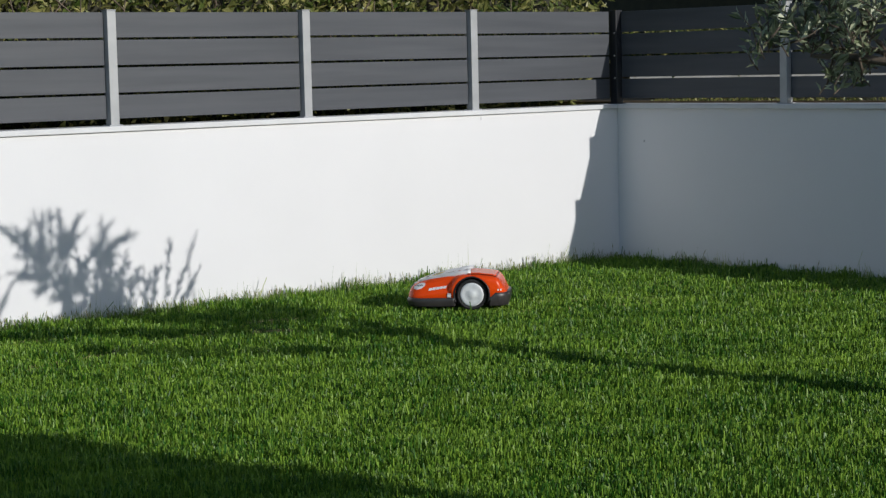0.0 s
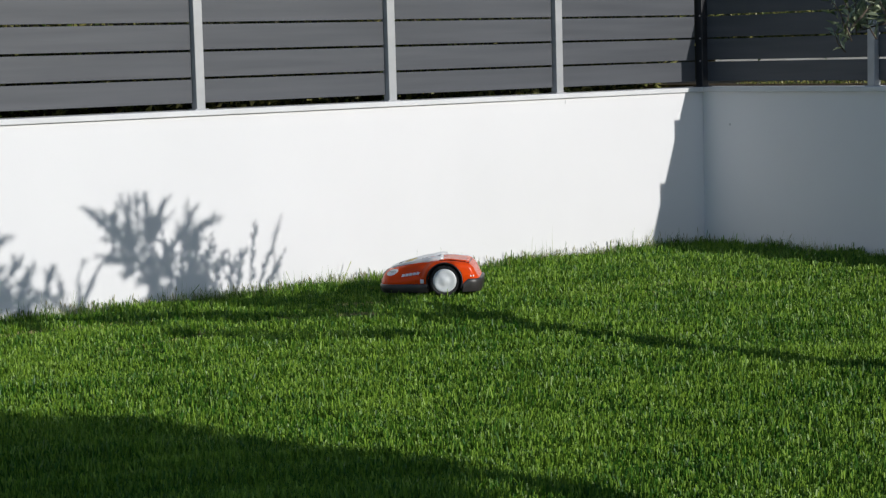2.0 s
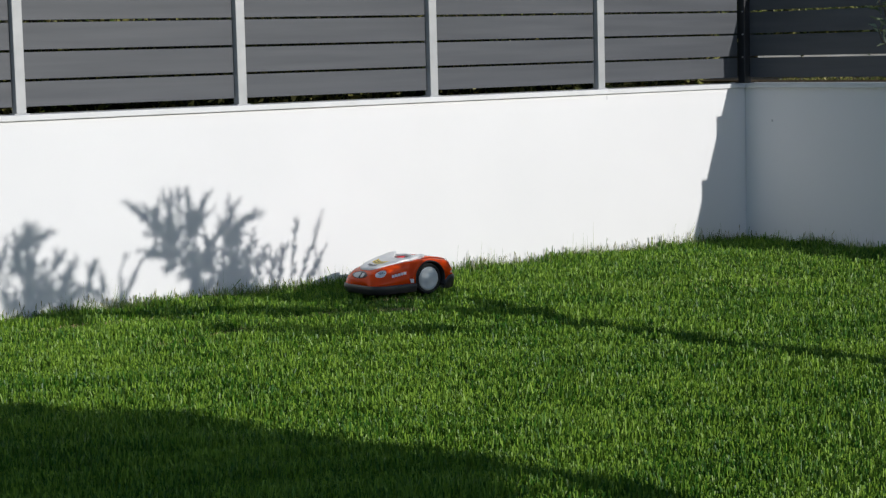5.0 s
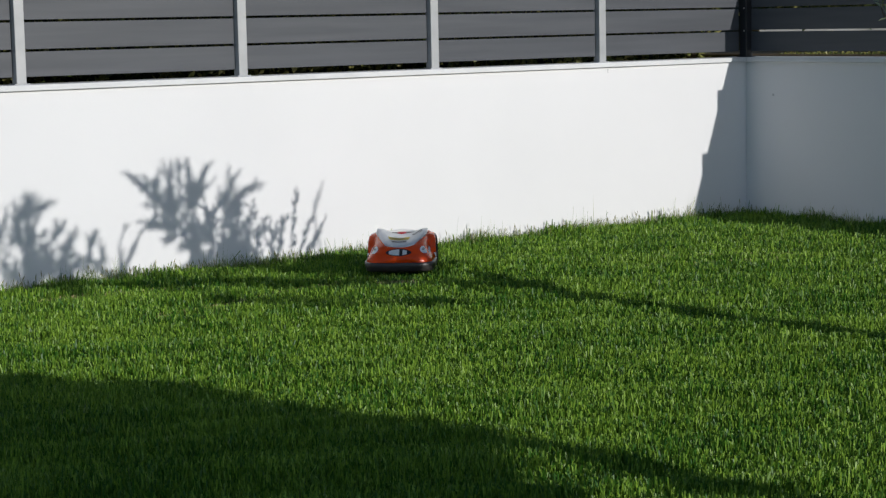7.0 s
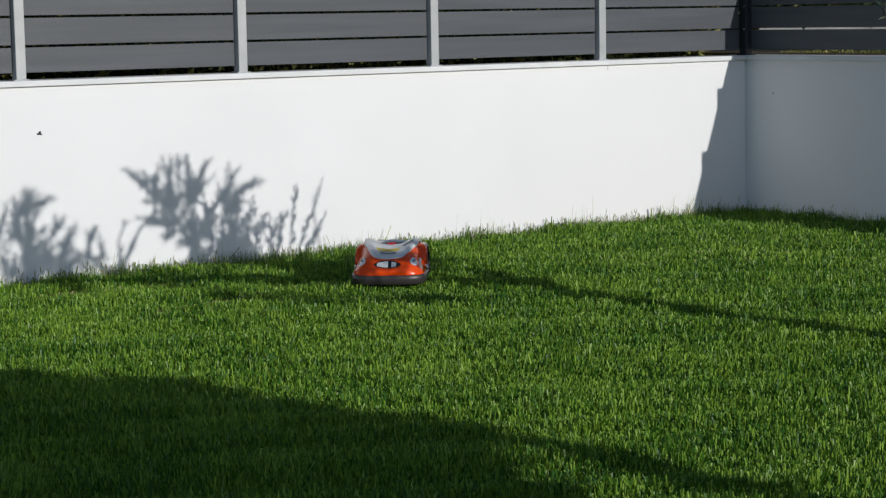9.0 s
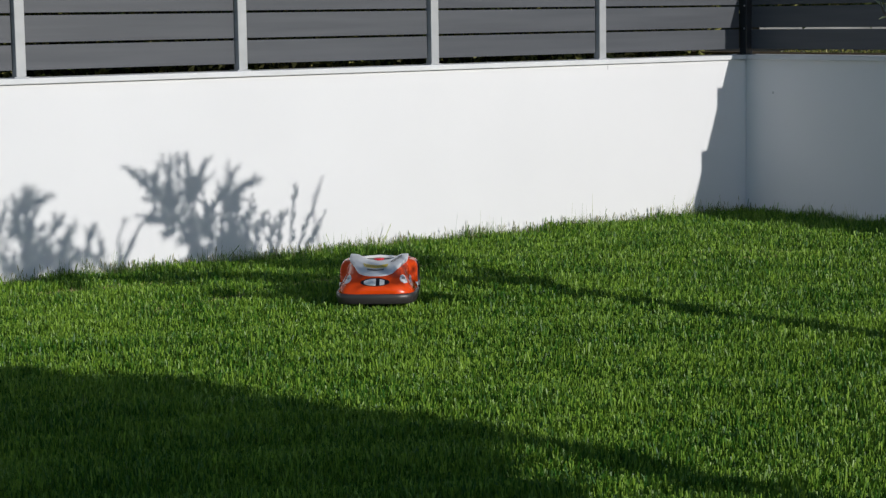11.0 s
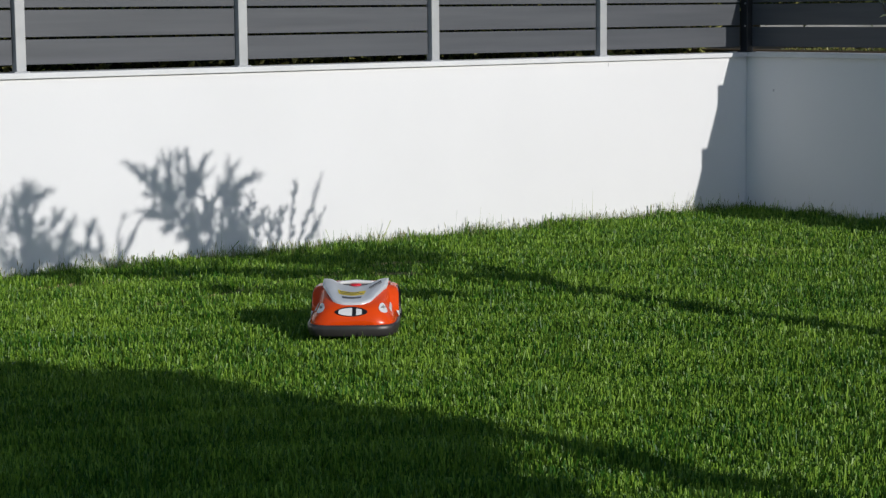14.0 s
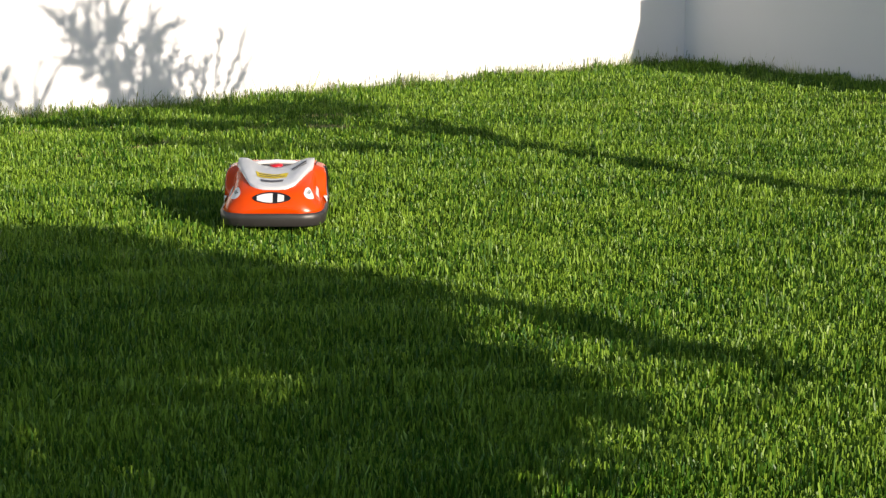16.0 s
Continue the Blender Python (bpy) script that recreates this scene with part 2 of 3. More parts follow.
def olive_tree(name, label, seed, base, fork, clumps, leaf=1.0, bough=(), trunk=None, wands=(), hubs=()):
    """clumps: (x, y, z, radius, shoots): sprays of upright leafy shoots on limbs that leave the trunk's fork."""
    rng = np.random.default_rng(seed)
    root = new(name)
    root.location = base
    tagged(root, label, "tree", "olive trees")
    off = np.array(base)
    bm = bmesh.new()
    trunk = trunk or [(0, 0, -0.1), (0.01, 0.02, fork * 0.35), (-0.02, 0.0, fork * 0.7), (0.0, 0.0, fork), (0.05, 0.0, fork + 0.1)]
    tube(bm, trunk, np.linspace(0.10, 0.045, len(trunk)), 10)
    part("trunk", bm, M["bark"], root, "grey-brown olive trunk", True)
    pos, way, size = [], [], []
    twigs = bmesh.new()
    if bough:  # one low bough that carries its own sprays
        tip = np.array(bough[1][:3]) - off - np.array([0, 0, 0.16])
        limb = bmesh.new()
        tube(limb, [(0, 0, fork - 0.1), tuple(tip * 0.5 + np.array([0.02, 0, fork * 0.5 - 0.06])), tuple(tip + np.array([0.10, -0.14, -0.01])), tuple(tip)], [0.034, 0.026, 0.017, 0.008], 8)
        part("limb", limb, M["bark"], root, "", True)
    joints = [np.array(h) - off for h in hubs]
    for h in joints:  # main limbs
        limb = bmesh.new()
        tube(limb, bent(rng, trunk[-2], h, 6, 0.03), np.linspace(0.030, 0.014, 6), 8)
        part("limb", limb, M["bark"], root, "", True)

    def spring(q):
        """Where a twig to q leaves the wood: the nearest main limb's end, else the trunk."""
        if joints:
            return min(joints, key=lambda h: abs(h[0] - q[0]) + abs(h[1] - q[1]))
        return np.array(trunk[-2]) + (np.array(trunk[-1]) - np.array(trunk[-2])) * rng.uniform(-0.6, 1.0)

    for x, y, z, r, shoots in list(clumps) + list(bough):
        c = np.array([x, y, z]) - off
        limb = bmesh.new()
        foot = c - np.array([0, 0, r * 0.8])
        if (x, y, z, r, shoots) in bough:
            tube(limb, bent(rng, tip + np.array([0.05, -0.07, 0]), foot, 4, 0.01), np.linspace(0.008, 0.004, 4), 6)
        else:
            tube(limb, bent(rng, spring(foot), foot, 6, 0.015), np.linspace(0.010, 0.005, 6), 7)
        part("limb", limb, M["bark"], root, "", True)
        for _ in range(shoots):
            q = foot + rng.normal(0, 0.35, 3) * r * np.array([1, 1, 0.7])
            d = np.array([rng.normal(0, 0.42), rng.normal(0, 0.42), rng.uniform(0.35, 1.25)])
            d /= np.linalg.norm(d)
            ln = r * rng.uniform(0.7, 1.5)
            tip = q + d * ln + np.array([0, 0, 0.05 * ln])
            tube(twigs, [tuple(q), tuple((q + tip) / 2 + rng.normal(0, 0.008, 3)), tuple(tip)], [0.004, 0.003, 0.0015], 4)
            for t in np.arange(0.08, 1.0, 0.015 / max(ln, 0.05)):
                p = q + (tip - q) * t
                pos.append(p)
                a = rng.normal(size=3)
                a -= d * (a @ d)
                a /= np.linalg.norm(a) + 1e-9
                way.append(d * rng.uniform(0.4, 1.0) + a * 0.75)
                size.append(leaf * rng.uniform(0.040, 0.068))
    for foot, tip, bushy in wands:  # long upright shoots
        q0, t0 = np.array(foot) - off, np.array(tip) - off
        limb = bmesh.new()
        tube(limb, bent(rng, spring(q0), q0, 6, 0.01), np.linspace(0.008, 0.005, 6), 7)
        part("limb", limb, M["bark"], root, "", True)
        pieces = [(q0, t0)]
        for _ in range(bushy):
            g = q0 + (t0 - q0) * rng.uniform(0.15, 0.8)
            pieces.append((g, g + (t0 - q0) / np.linalg.norm(t0 - q0) * 0.07 + np.array([*rng.normal(0, 0.040, 2), 0.02])))
        for q, tip in pieces:
            ln = np.linalg.norm(tip - q)
            d = (tip - q) / ln
            tube(twigs, [tuple(q), tuple((q + tip) / 2 + rng.normal(0, 0.006, 3)), tuple(tip)], [0.005, 0.0035, 0.0015], 4)
            for t in np.arange(0.05, 1.0, 0.012 / ln):
                pos.append(q + (tip - q) * t)
                a = rng.normal(size=3)
                a -= d * (a @ d)
                a /= np.linalg.norm(a) + 1e-9
                way.append(d * rng.uniform(0.6, 1.1) + a * 0.65)
                size.append(leaf * rng.uniform(0.034, 0.056) * (1.15 - 0.5 * t))
    tagged(part("brushwood", twigs, M["bark"], root), kind="stuff")
    size = np.array(size)
    v, f = leaves(rng, np.array(pos), np.array(way), size, size * 0.36)
    crown = sheet("crown", v, f, M["olive"], root)
    crown["label"] = "narrow grey-green olive leaves on upright shoots"
    return root


def shade(x, y, z, depth):
    """The point at y = depth whose shadow falls on (x, y, z)."""
    s = (y - depth) / -SUN.y
    return x + SUN.x * s, depth, z + SUN.z * s


OLIVE_Y, BOUGH_Y = -6.5, -4.8
rng1 = np.random.default_rng(4)
MAIN_SPRAYS = ((-4.68, 0.42, 0.10, 13), (-4.52, 0.44, 0.08, 10), (-4.76, 0.45, 0.07, 7), (-4.65, 0.30, 0.08, 8), (-4.24, 0.37, 0.07, 12), (-4.47, 0.23, 0.08, 9), (-4.47, 0.08, 0.06, 8))
FAR_SPRAYS = ((-5.56, 0.44, 0.08, 10), (-5.60, 0.32, 0.09, 9), (-5.45, 0.17, 0.12, 14), (-5.35, 0.08, 0.09, 12), (-5.21, 0.14, 0.08, 8), (-5.57, 0.19, 0.08, 8), (-5.63, 0.08, 0.09, 10), (-5.56, 0.02, 0.07, 9), (-5.78, 0.30, 0.14, 12))
CROWN_SHOOTS = (
    (-4.73, 0.39, -4.91, 0.58, 12), (-4.76, 0.41, -4.76, 0.56, 4), (-4.67, 0.38, -4.67, 0.62, 7), (-4.60, 0.44, -4.61, 0.62, 2), (-4.54, 0.36, -4.55, 0.65, 7),
    (-4.51, 0.39, -4.44, 0.61, 8), (-4.41, 0.32, -4.29, 0.41, 6), (-4.29, 0.39, -4.27, 0.60, 3), (-4.26, 0.38, -4.10, 0.47, 6), (-4.53, 0.24, -4.84, 0.29, 8),
    (-4.60, 0.22, -4.71, 0.19, 5), (-4.52, 0.15, -4.63, 0.14, 3), (-4.47, 0.02, -4.54, 0.33, 9), (-4.32, 0.23, -4.31, 0.51, 2))
LOW_SHOOTS = (
    (-4.27, 0.02, -4.26, 0.27, 7), (-4.23, 0.13, -4.15, 0.28, 2), (-4.11, 0.03, -4.10, 0.23, 1), (-4.00, 0.03, -4.01, 0.28, 4), (-3.95, 0.04, -3.92, 0.27, 4),
    (-3.87, 0.03, -3.82, 0.44, 1), (-3.82, 0.03, -3.69, 0.32, 2), (-3.70, 0.29, -3.64, 0.45, 0), (-3.77, 0.02, -3.61, 0.26, 0), (-3.73, 0.04, -3.68, 0.17, 1),
    (-5.01, 0.03, -4.98, 0.18, 0), (-4.97, 0.26, -4.95, 0.31, 0), (-4.93, 0.11, -4.90, 0.20, 0), (-5.12, 0.09, -5.11, 0.19, 1))
FAR_SHOOTS = (
    (-5.44, 0.20, -5.37, 0.32, 4), (-5.33, 0.15, -5.28, 0.27, 4), (-5.21, 0.14, -5.16, 0.25, 4), (-5.55, 0.13, -5.55, 0.44, 8), (-5.51, 0.43, -5.44, 0.45, 3),
    (-5.57, 0.41, -5.54, 0.48, 4), (-5.60, 0.23, -5.62, 0.46, 5))
clumps = [(*shade(x + 0.05, 0, z - 0.015, OLIVE_Y + rng1.uniform(-0.45, 0.35)), r, int(n * 1.4)) for x, z, r, n in MAIN_SPRAYS + FAR_SPRAYS]
wands = []
for x0, z0, x1, z1, bushy in CROWN_SHOOTS + LOW_SHOOTS + FAR_SHOOTS:
    depth = (BOUGH_Y if x0 > -4.3 and z0 < 0.14 else OLIVE_Y) + rng1.uniform(-0.3, 0.25)
    wands.append((shade(x0 + 0.04, 0, z0, depth), shade(x1 + 0.04, 0, z1 - 0.02, depth), bushy))
# sprays that shade two strips of the lawn and a patch at the foot of the wall
STRIPS = ((-5.4, -0.30), (-5.0, -0.30), (-4.75, -0.25), (-4.62, -0.50), (-4.50, -0.72), (-4.40, -0.88), (-4.28, -1.00), (-4.10, -0.98), (-3.95, -0.90), (-3.78, -0.85), (-3.62, -0.82),
          (-4.95, -1.18), (-4.80, -1.32), (-4.65, -1.48), (-4.50, -1.65), (-4.35, -1.85), (-4.20, -2.00))
PATCH = [(-3.92 + 0.12 * i + 0.04 * (j % 2), -0.62 + 0.16 * j) for i in range(6) for j in range(3)]
clumps += [(*shade(x, y, -0.01, OLIVE_Y + rng1.uniform(-0.45, 0.35)), 0.09, 12) for x, y in STRIPS]
clumps += [(*shade(x, y, -0.02, OLIVE_Y + rng1.uniform(-0.45, 0.35)), 0.075, 11) for x, y in PATCH]
bough = [(-3.79, -4.60, 1.56, 0.15, 13), (-3.70, -4.72, 1.56, 0.16, 14), (-3.57, -4.86, 1.54, 0.20, 18), (-3.66, -4.76, 1.37, 0.11, 7), (-3.56, -4.86, 1.36, 0.10, 6),
         (-3.46, -5.0, 1.64, 0.2, 7), (-3.85, -4.6, 1.78, 0.16, 6), (-3.64, -4.8, 1.78, 0.16, 8)]
olive_tree("olive_tree", "olive tree with slender trunk and grey-green leaves on the lawn", 3, (-3.20, OLIVE_Y, LAWN), 1.30, clumps, bough=bough, wands=wands,
           hubs=[shade(x, 0, z, OLIVE_Y) for x, z in ((-4.50, 0.12), (-5.50, 0.0), (-3.92, -0.12), (-4.25, -0.08), (-4.98, -0.05), (-3.6, -0.3))] + [(-3.45, -4.95, 1.38)],
           trunk=[(0, 0, -0.1), (-0.02, 0, 0.55), (-0.057, 0, 0.94), (0.0, 0, 1.15), (0.07, 0, 1.32), (0.17, 0, 1.46), (0.38, 0, 1.68)])

BIG_Y = -11.2
rng0 = np.random.default_rng(8)
big = []
# the ground that the crown shades, and two spots where the sun comes through
SHADED = ((-6.75, -2.3), (-6.3, -3.2), (-6.12, -3.8), (-6.05, -4.4), (-6.25, -4.9), (-6.36, -5.5), (-6.38, -6.2), (-6.6, -6.35), (-7.2, -6.7), (-8.6, -6.9), (-10.2, -6.0), (-10.2, -2.8), (-8.6, -1.7))


def shaded(x, y):
    inside = False
    for (x0, y0), (x1, y1) in zip(SHADED, SHADED[1:] + SHADED[:1]):
        if (y0 > y) != (y1 > y) and x < x0 + (y - y0) / (y1 - y0) * (x1 - x0):
            inside = not inside
    return inside


for i in range(24):
    for j in range(19):
        px, py = -10.1 + 0.18 * i + rng0.uniform(-0.07, 0.07), -6.8 + 0.27 * j + rng0.uniform(-0.1, 0.1)
        if not (shaded(px + 0.16, py) and shaded(px, py - 0.55) and shaded(px + 0.05, py + 0.30)):
            continue
        if math.hypot((px + 7.1) / 0.30, (py + 5.1) / 0.42) < 1 or math.hypot((px + 7.95) / 0.32, (py + 5.6) / 0.5) < 1:
            continue
        big.append((*shade(px, py, 0.0, BIG_Y + rng0.uniform(-0.8, 0.8)), 0.15, 20))
for i in range(6):  # one slender outer bough
    big.append((*shade(-6.05 + 0.025 * i + rng0.uniform(-0.02, 0.02), -4.55 - 0.27 * i, 0.0, BIG_Y + rng0.uniform(-0.4, 0.4)), 0.075, 9))
olive_tree("olive_tree", "dense olive tree whose crown shades the lawn", 5, (-7.9, BIG_Y, LAWN), 1.25, big, 1.6)


def hedge(name, label, seed, n, along_x, a0, a1, low, height, away, dark=False):
    rng = np.random.default_rng(seed)
    root = new(name)
    tagged(root, label, "hedge")
    a = rng.uniform(a0, a1, n)
    z = rng.uniform(low + (0.035 if dark else 0.0), height, n)
    d = away + 0.35 * rng.random(n) ** 1.6 + 0.18 * np.sin(a * 2.3 + 1.7 * np.sin(z * 2.1))
    pos = np.stack([a, d, z] if along_x else [d, a, z], 1)
    d0 = rng.normal(size=(n, 3)) + (np.array([0, -0.5, 0.2]) if along_x else np.array([-0.5, 0, 0.2]))
    size = rng.uniform(0.038, 0.092, n)
    if dark:  # shaded side: leaves only low down, the near-black shade box shows above
        keep = z < 1.66
        pos, d0, size = pos[keep], d0[keep], size[keep]
    v, f = leaves(rng, pos, d0, size, size * 0.5)
    sheet("foliage", v, f, M["leaf"], root)
    bm = bmesh.new()
    for _ in range(0 if dark else 70):
        s = rng.uniform(a0, a1)
        y0, z0 = away + rng.uniform(-0.04, 0.3), rng.uniform(1.2, 1.7)
        e = s + rng.normal(0, 0.3)
        p = [(s, y0 + 0.1, z0), ((s + e) / 2, y0 - 0.04, z0 + 0.28), (e, y0 + rng.normal(0, 0.08), z0 + 0.6)]
        tube(bm, p if along_x else [(q[1], q[0], q[2]) for q in p], [0.006, 0.005, 0.003], 5)
    if not dark:
        tagged(part("brushwood", bm, M["bark"], root), kind="stuff")
    # solid near-black boxes behind the leaves stand in for the hedge's inner shade
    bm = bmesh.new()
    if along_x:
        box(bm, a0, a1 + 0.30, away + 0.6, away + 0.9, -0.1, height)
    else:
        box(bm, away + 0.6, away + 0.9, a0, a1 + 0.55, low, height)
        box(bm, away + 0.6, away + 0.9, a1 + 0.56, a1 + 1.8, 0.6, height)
    part("hedge_shade_box", bm, M["twigs"], root)
    return root


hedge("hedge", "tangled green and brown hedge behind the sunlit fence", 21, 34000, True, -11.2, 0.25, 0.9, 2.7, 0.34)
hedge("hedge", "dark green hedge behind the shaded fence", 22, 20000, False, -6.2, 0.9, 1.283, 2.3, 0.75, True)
far_wall = put("neighbour_wall", boxed(-11.0, 11.0, 0.0, 0.2, -0.1, 1.345), M["greywall"])
far_wall.matrix_world = pose(7.0, 3.0, 0, 0, 0, -48)
tagged(far_wall, "low weathered grey sunlit wall far behind the shaded fence", "wall", kind="structure")
tagged(put("planting_bed", boxed(0.247, 3.2, -9.0, 3.0, 0.6, 1.106), M["bed"]), "dry brown soil bed behind the fence", "soil bed", kind="structure")


def weeds():
    rng = np.random.default_rng(33)
    n = 1500
    y = rng.uniform(-5.0, -0.05, n)
    x = 0.27 + np.abs(rng.normal(0, 0.10, n))
    size = rng.uniform(0.012, 0.035, n)
    way = rng.normal(size=(n, 3)) * np.array([0.7, 0.7, 0.2]) + np.array([0, 0, 0.8])
    v, f = leaves(rng, np.stack([x, y, np.full(n, 1.104)], 1), way, size, size * 0.5)
    tagged(sheet("weeds", v, f, M["leaf"]), "small green and dry weeds on the soil bed", "weeds", kind="stuff")


weeds()


# ---- the robot mower ----
LEN, HALF = 0.58, 0.195


def curve(u, table):
    xs, ys = zip(*table)
    return float(np.interp(u, xs, ys))


WIDTH = ((0, 0.105), (0.02, 0.142), (0.05, 0.168), (0.10, 0.185), (0.2, 0.193), (0.55, 0.195), (0.8, 0.193), (0.92, 0.180), (0.97, 0.160), (1, 0.125))
HEIGHT = ((0, 0.092), (0.02, 0.118), (0.05, 0.136), (0.09, 0.149), (0.16, 0.162), (0.24, 0.173), (0.4, 0.190), (0.56, 0.199), (0.70, 0.199), (0.86, 0.188), (0.90, 0.178), (0.93, 0.160), (0.96, 0.125), (1, 0.078))


LOW = 0.062
AXLE = -0.084


def ease(t):
    t = min(1.0, max(0.0, t))
    return t * t * (3 - 2 * t)


def power(u):
    return float(np.interp(u, (0.0, 0.12, 0.5, 0.9, 1.0), (0.52, 0.37, 0.22, 0.22, 0.5)))


def section(u, a):
    """Half width and height of the shell at u, angle a from sill (0) to crown (pi / 2)."""
    w, h, e = curve(u, WIDTH), curve(u, HEIGHT) - LOW, power(u)
    c, q = max(math.cos(a), 0.0) ** e, max(math.sin(a), 0.0) ** e
    wide, z = w * c * (1 - q * float(np.interp(u, (0.05, 0.5), (0.13, 0.02)))), LOW + h * q
    x = LEN * (0.5 - u)  # the flank in front of the wheel stands back behind the flared mudguard
    fore, out = ease((x - AXLE - 0.02) / 0.05), ease((math.hypot(x - AXLE, z - 0.083) - 0.118) / 0.026)
    return wide * (1 - 0.185 * fore * out * min(1.0, max(0.06, (z - LOW - 0.012) / 0.06))), z


def surface(u, s):
    """A point of the shell: u from nose to tail, s from -1 (right sill) over the crown to 1 (left sill)."""
    y, z = section(u, (1 - abs(s)) * math.pi / 2)
    return Vector((LEN * (0.5 - u), math.copysign(y, s), z))


def solve(u, test):
    lo, hi = 0.0, math.pi / 2
    for _ in range(18):
        mid = (lo + hi) / 2
        lo, hi = (mid, hi) if test(*section(u, mid)) else (lo, mid)
    return section(u, lo)


def roof(u, y):
    """The shell's upper side above the point u, y."""
    return Vector((LEN * (0.5 - u), y, solve(u, lambda w, h: w > abs(y))[1]))


def flank(u, z, side):
    """The shell's flank at u and height z."""
    return Vector((LEN * (0.5 - u), side * solve(u, lambda w, h: h < z)[0], z))


def lifted(fn, a, b, lift, e=0.006):
    p = fn(a, b)
    n = (fn(a + e, b) - fn(a - e, b)).cross(fn(a, b + e) - fn(a, b - e)).normalized()
    if n.dot(p - Vector((p.x * 0.4, 0, 0.08))) < 0:
        n = -n
    return p + n * lift


def grid_face(bm, rows):
    vs = [[bm.verts.new(p) for p in r] for r in rows]
    for a, b in zip(vs, vs[1:]):
        for i in range(len(a) - 1):
            bm.faces.new((a[i], b[i], b[i + 1], a[i + 1]))
    return vs


def decal(fn, a0, a1, b0, b1, lift=0.0022, na=5, nb=5, skew=0.0, thick=0.0012):
    """A thin patch that follows the shell."""
    bm = bmesh.new()
    grid_face(bm, [[lifted(fn, a0 + (a1 - a0) * i / na + skew * j / nb, b0 + (b1 - b0) * j / nb, lift) for j in range(nb + 1)] for i in range(na + 1)])
    bmesh.ops.recalc_face_normals(bm, faces=bm.faces)
    bmesh.ops.solidify(bm, geom=bm.faces[:], thickness=thick)
    return bm


def loft(stations):
    bm = bmesh.new()
    vs = grid_face(bm, stations)
    bm.faces.new(vs[0])
    bm.faces.new(vs[-1][::-1])
    for a, b in zip(vs, vs[1:]):
        bm.faces.new((a[-1], b[-1], b[0], a[0]))
    bmesh.ops.recalc_face_normals(bm, faces=bm.faces)
    return bm


def robot_mower():
    root = new("robot_mower")
    tagged(root, "orange and grey robot lawn mower driving over the grass", "lawn mower")
    us = [0, 0.01, 0.025, 0.05, 0.08, 0.12, 0.16, 0.20, 0.24, 0.28] + [0.30 + 0.01 * i for i in range(56)] + [0.88, 0.9, 0.93, 0.96, 0.98, 1]
    ss = [-1 + 2 * i / 80 for i in range(81)]
    ax = AXLE

    def shell(u, s):
        p = surface(u, s)
        if math.hypot(p.x - ax, p.z - 0.083) < 0.101:
            p.y = math.copysign(min(abs(p.y), 0.135), p.y)
        return p

    part("body", loft([[shell(u, s) for s in ss] for u in us]), M["orange"], root, "glossy orange plastic shell", True)

    # dark skirt, a rounded band a little wider than the shell
    rim = [(LEN * (0.5 - u), 0.13 if abs(LEN * (0.5 - u) - ax) < 0.100 else curve(u, WIDTH)) for u in us]
    loop = [(x, w) for x, w in rim] + [(x, -w) for x, w in reversed(rim)]
    bm = bmesh.new()
    rows = []
    for z, g in ((0.018, 0.985), (0.022, 1.0), (0.046, 1.024), (0.062, 1.022), (0.068, 1.0)):
        rows.append([(x * g, y * g, z + (0.026 if z > 0.04 else 0.0) * min(1.0, max(0.0, (-x - 0.19) / 0.03))) for x, y in loop + loop[:1]])
    vs = grid_face(bm, rows)
    bm.faces.new(vs[0][:-1])
    bm.faces.new(vs[-1][:-1][::-1])
    bmesh.ops.remove_doubles(bm, verts=bm.verts, dist=1e-5)
    bmesh.ops.recalc_face_normals(bm, faces=bm.faces)
    part("skirt", bm, M["skirt"], root, "dark grey plastic bumper skirt", True)

    # grey hood plate: narrow at the nose, wide at the back with two raised wings
    def hood_at(t, q):
        """t from front (0) to back (1), q across from -1 to 1."""
        reach = 0.084 + 0.060 * min(1.0, t * 1.5) ** 0.9
        wing = ease((abs(q) - 0.35) / 0.50) * t ** 0.8
        u = 0.085 + 0.50 * t - 0.13 * t * (1 - abs(q)) ** 1.3 + 0.05 * wing + 0.055 * (1 - t) * abs(q) ** 3
        p = roof(u, q * reach)
        return p + Vector((0, 0, 0.006 + 0.017 * wing))

    bm = bmesh.new()
    grid_face(bm, [[hood_at(i / 12, -1 + j / 9) for j in range(19)] for i in range(13)])
    bmesh.ops.recalc_face_normals(bm, faces=bm.faces)
    bmesh.ops.solidify(bm, geom=bm.faces[:], thickness=0.030)
    hood = part("hood", bm, M["silver"], root, "silver-grey hood panel with raised wings", True)

    def hood_decal(name, mat, t0, t1, q0, q1, lift=0.002, skew=0.0):
        bm = bmesh.new()
        grid_face(bm, [[hood_at(t0 + (t1 - t0) * i / 4 + skew * j / 8, q0 + (q1 - q0) * j / 8) + Vector((0.0, 0, lift)) for j in range(9)] for i in range(5)])
        part(name, bm, mat, hood)

    hood_decal("yellow_label", M["yellow"], 0.36, 0.56, -0.52, 0.40)
    hood_decal("label_print", M["print"], 0.40, 0.43, -0.45, 0.34, 0.003)
    hood_decal("label_print", M["print"], 0.48, 0.51, -0.45, 0.2, 0.003)
    hood_decal("lettering_bar", M["print"], 0.20, 0.28, -0.42, 0.35)
    hood_decal("lettering_bar", M["print"], 0.62, 0.70, 0.45, 0.80, 0.003, 0.14)
    hood_decal("lettering_bar", M["print"], 0.56, 0.59, 0.52, 0.82, 0.003, 0.14)

    # carrying handle and stop button behind the hood
    bm = bmesh.new()
    up = Vector((0, 0, 1))
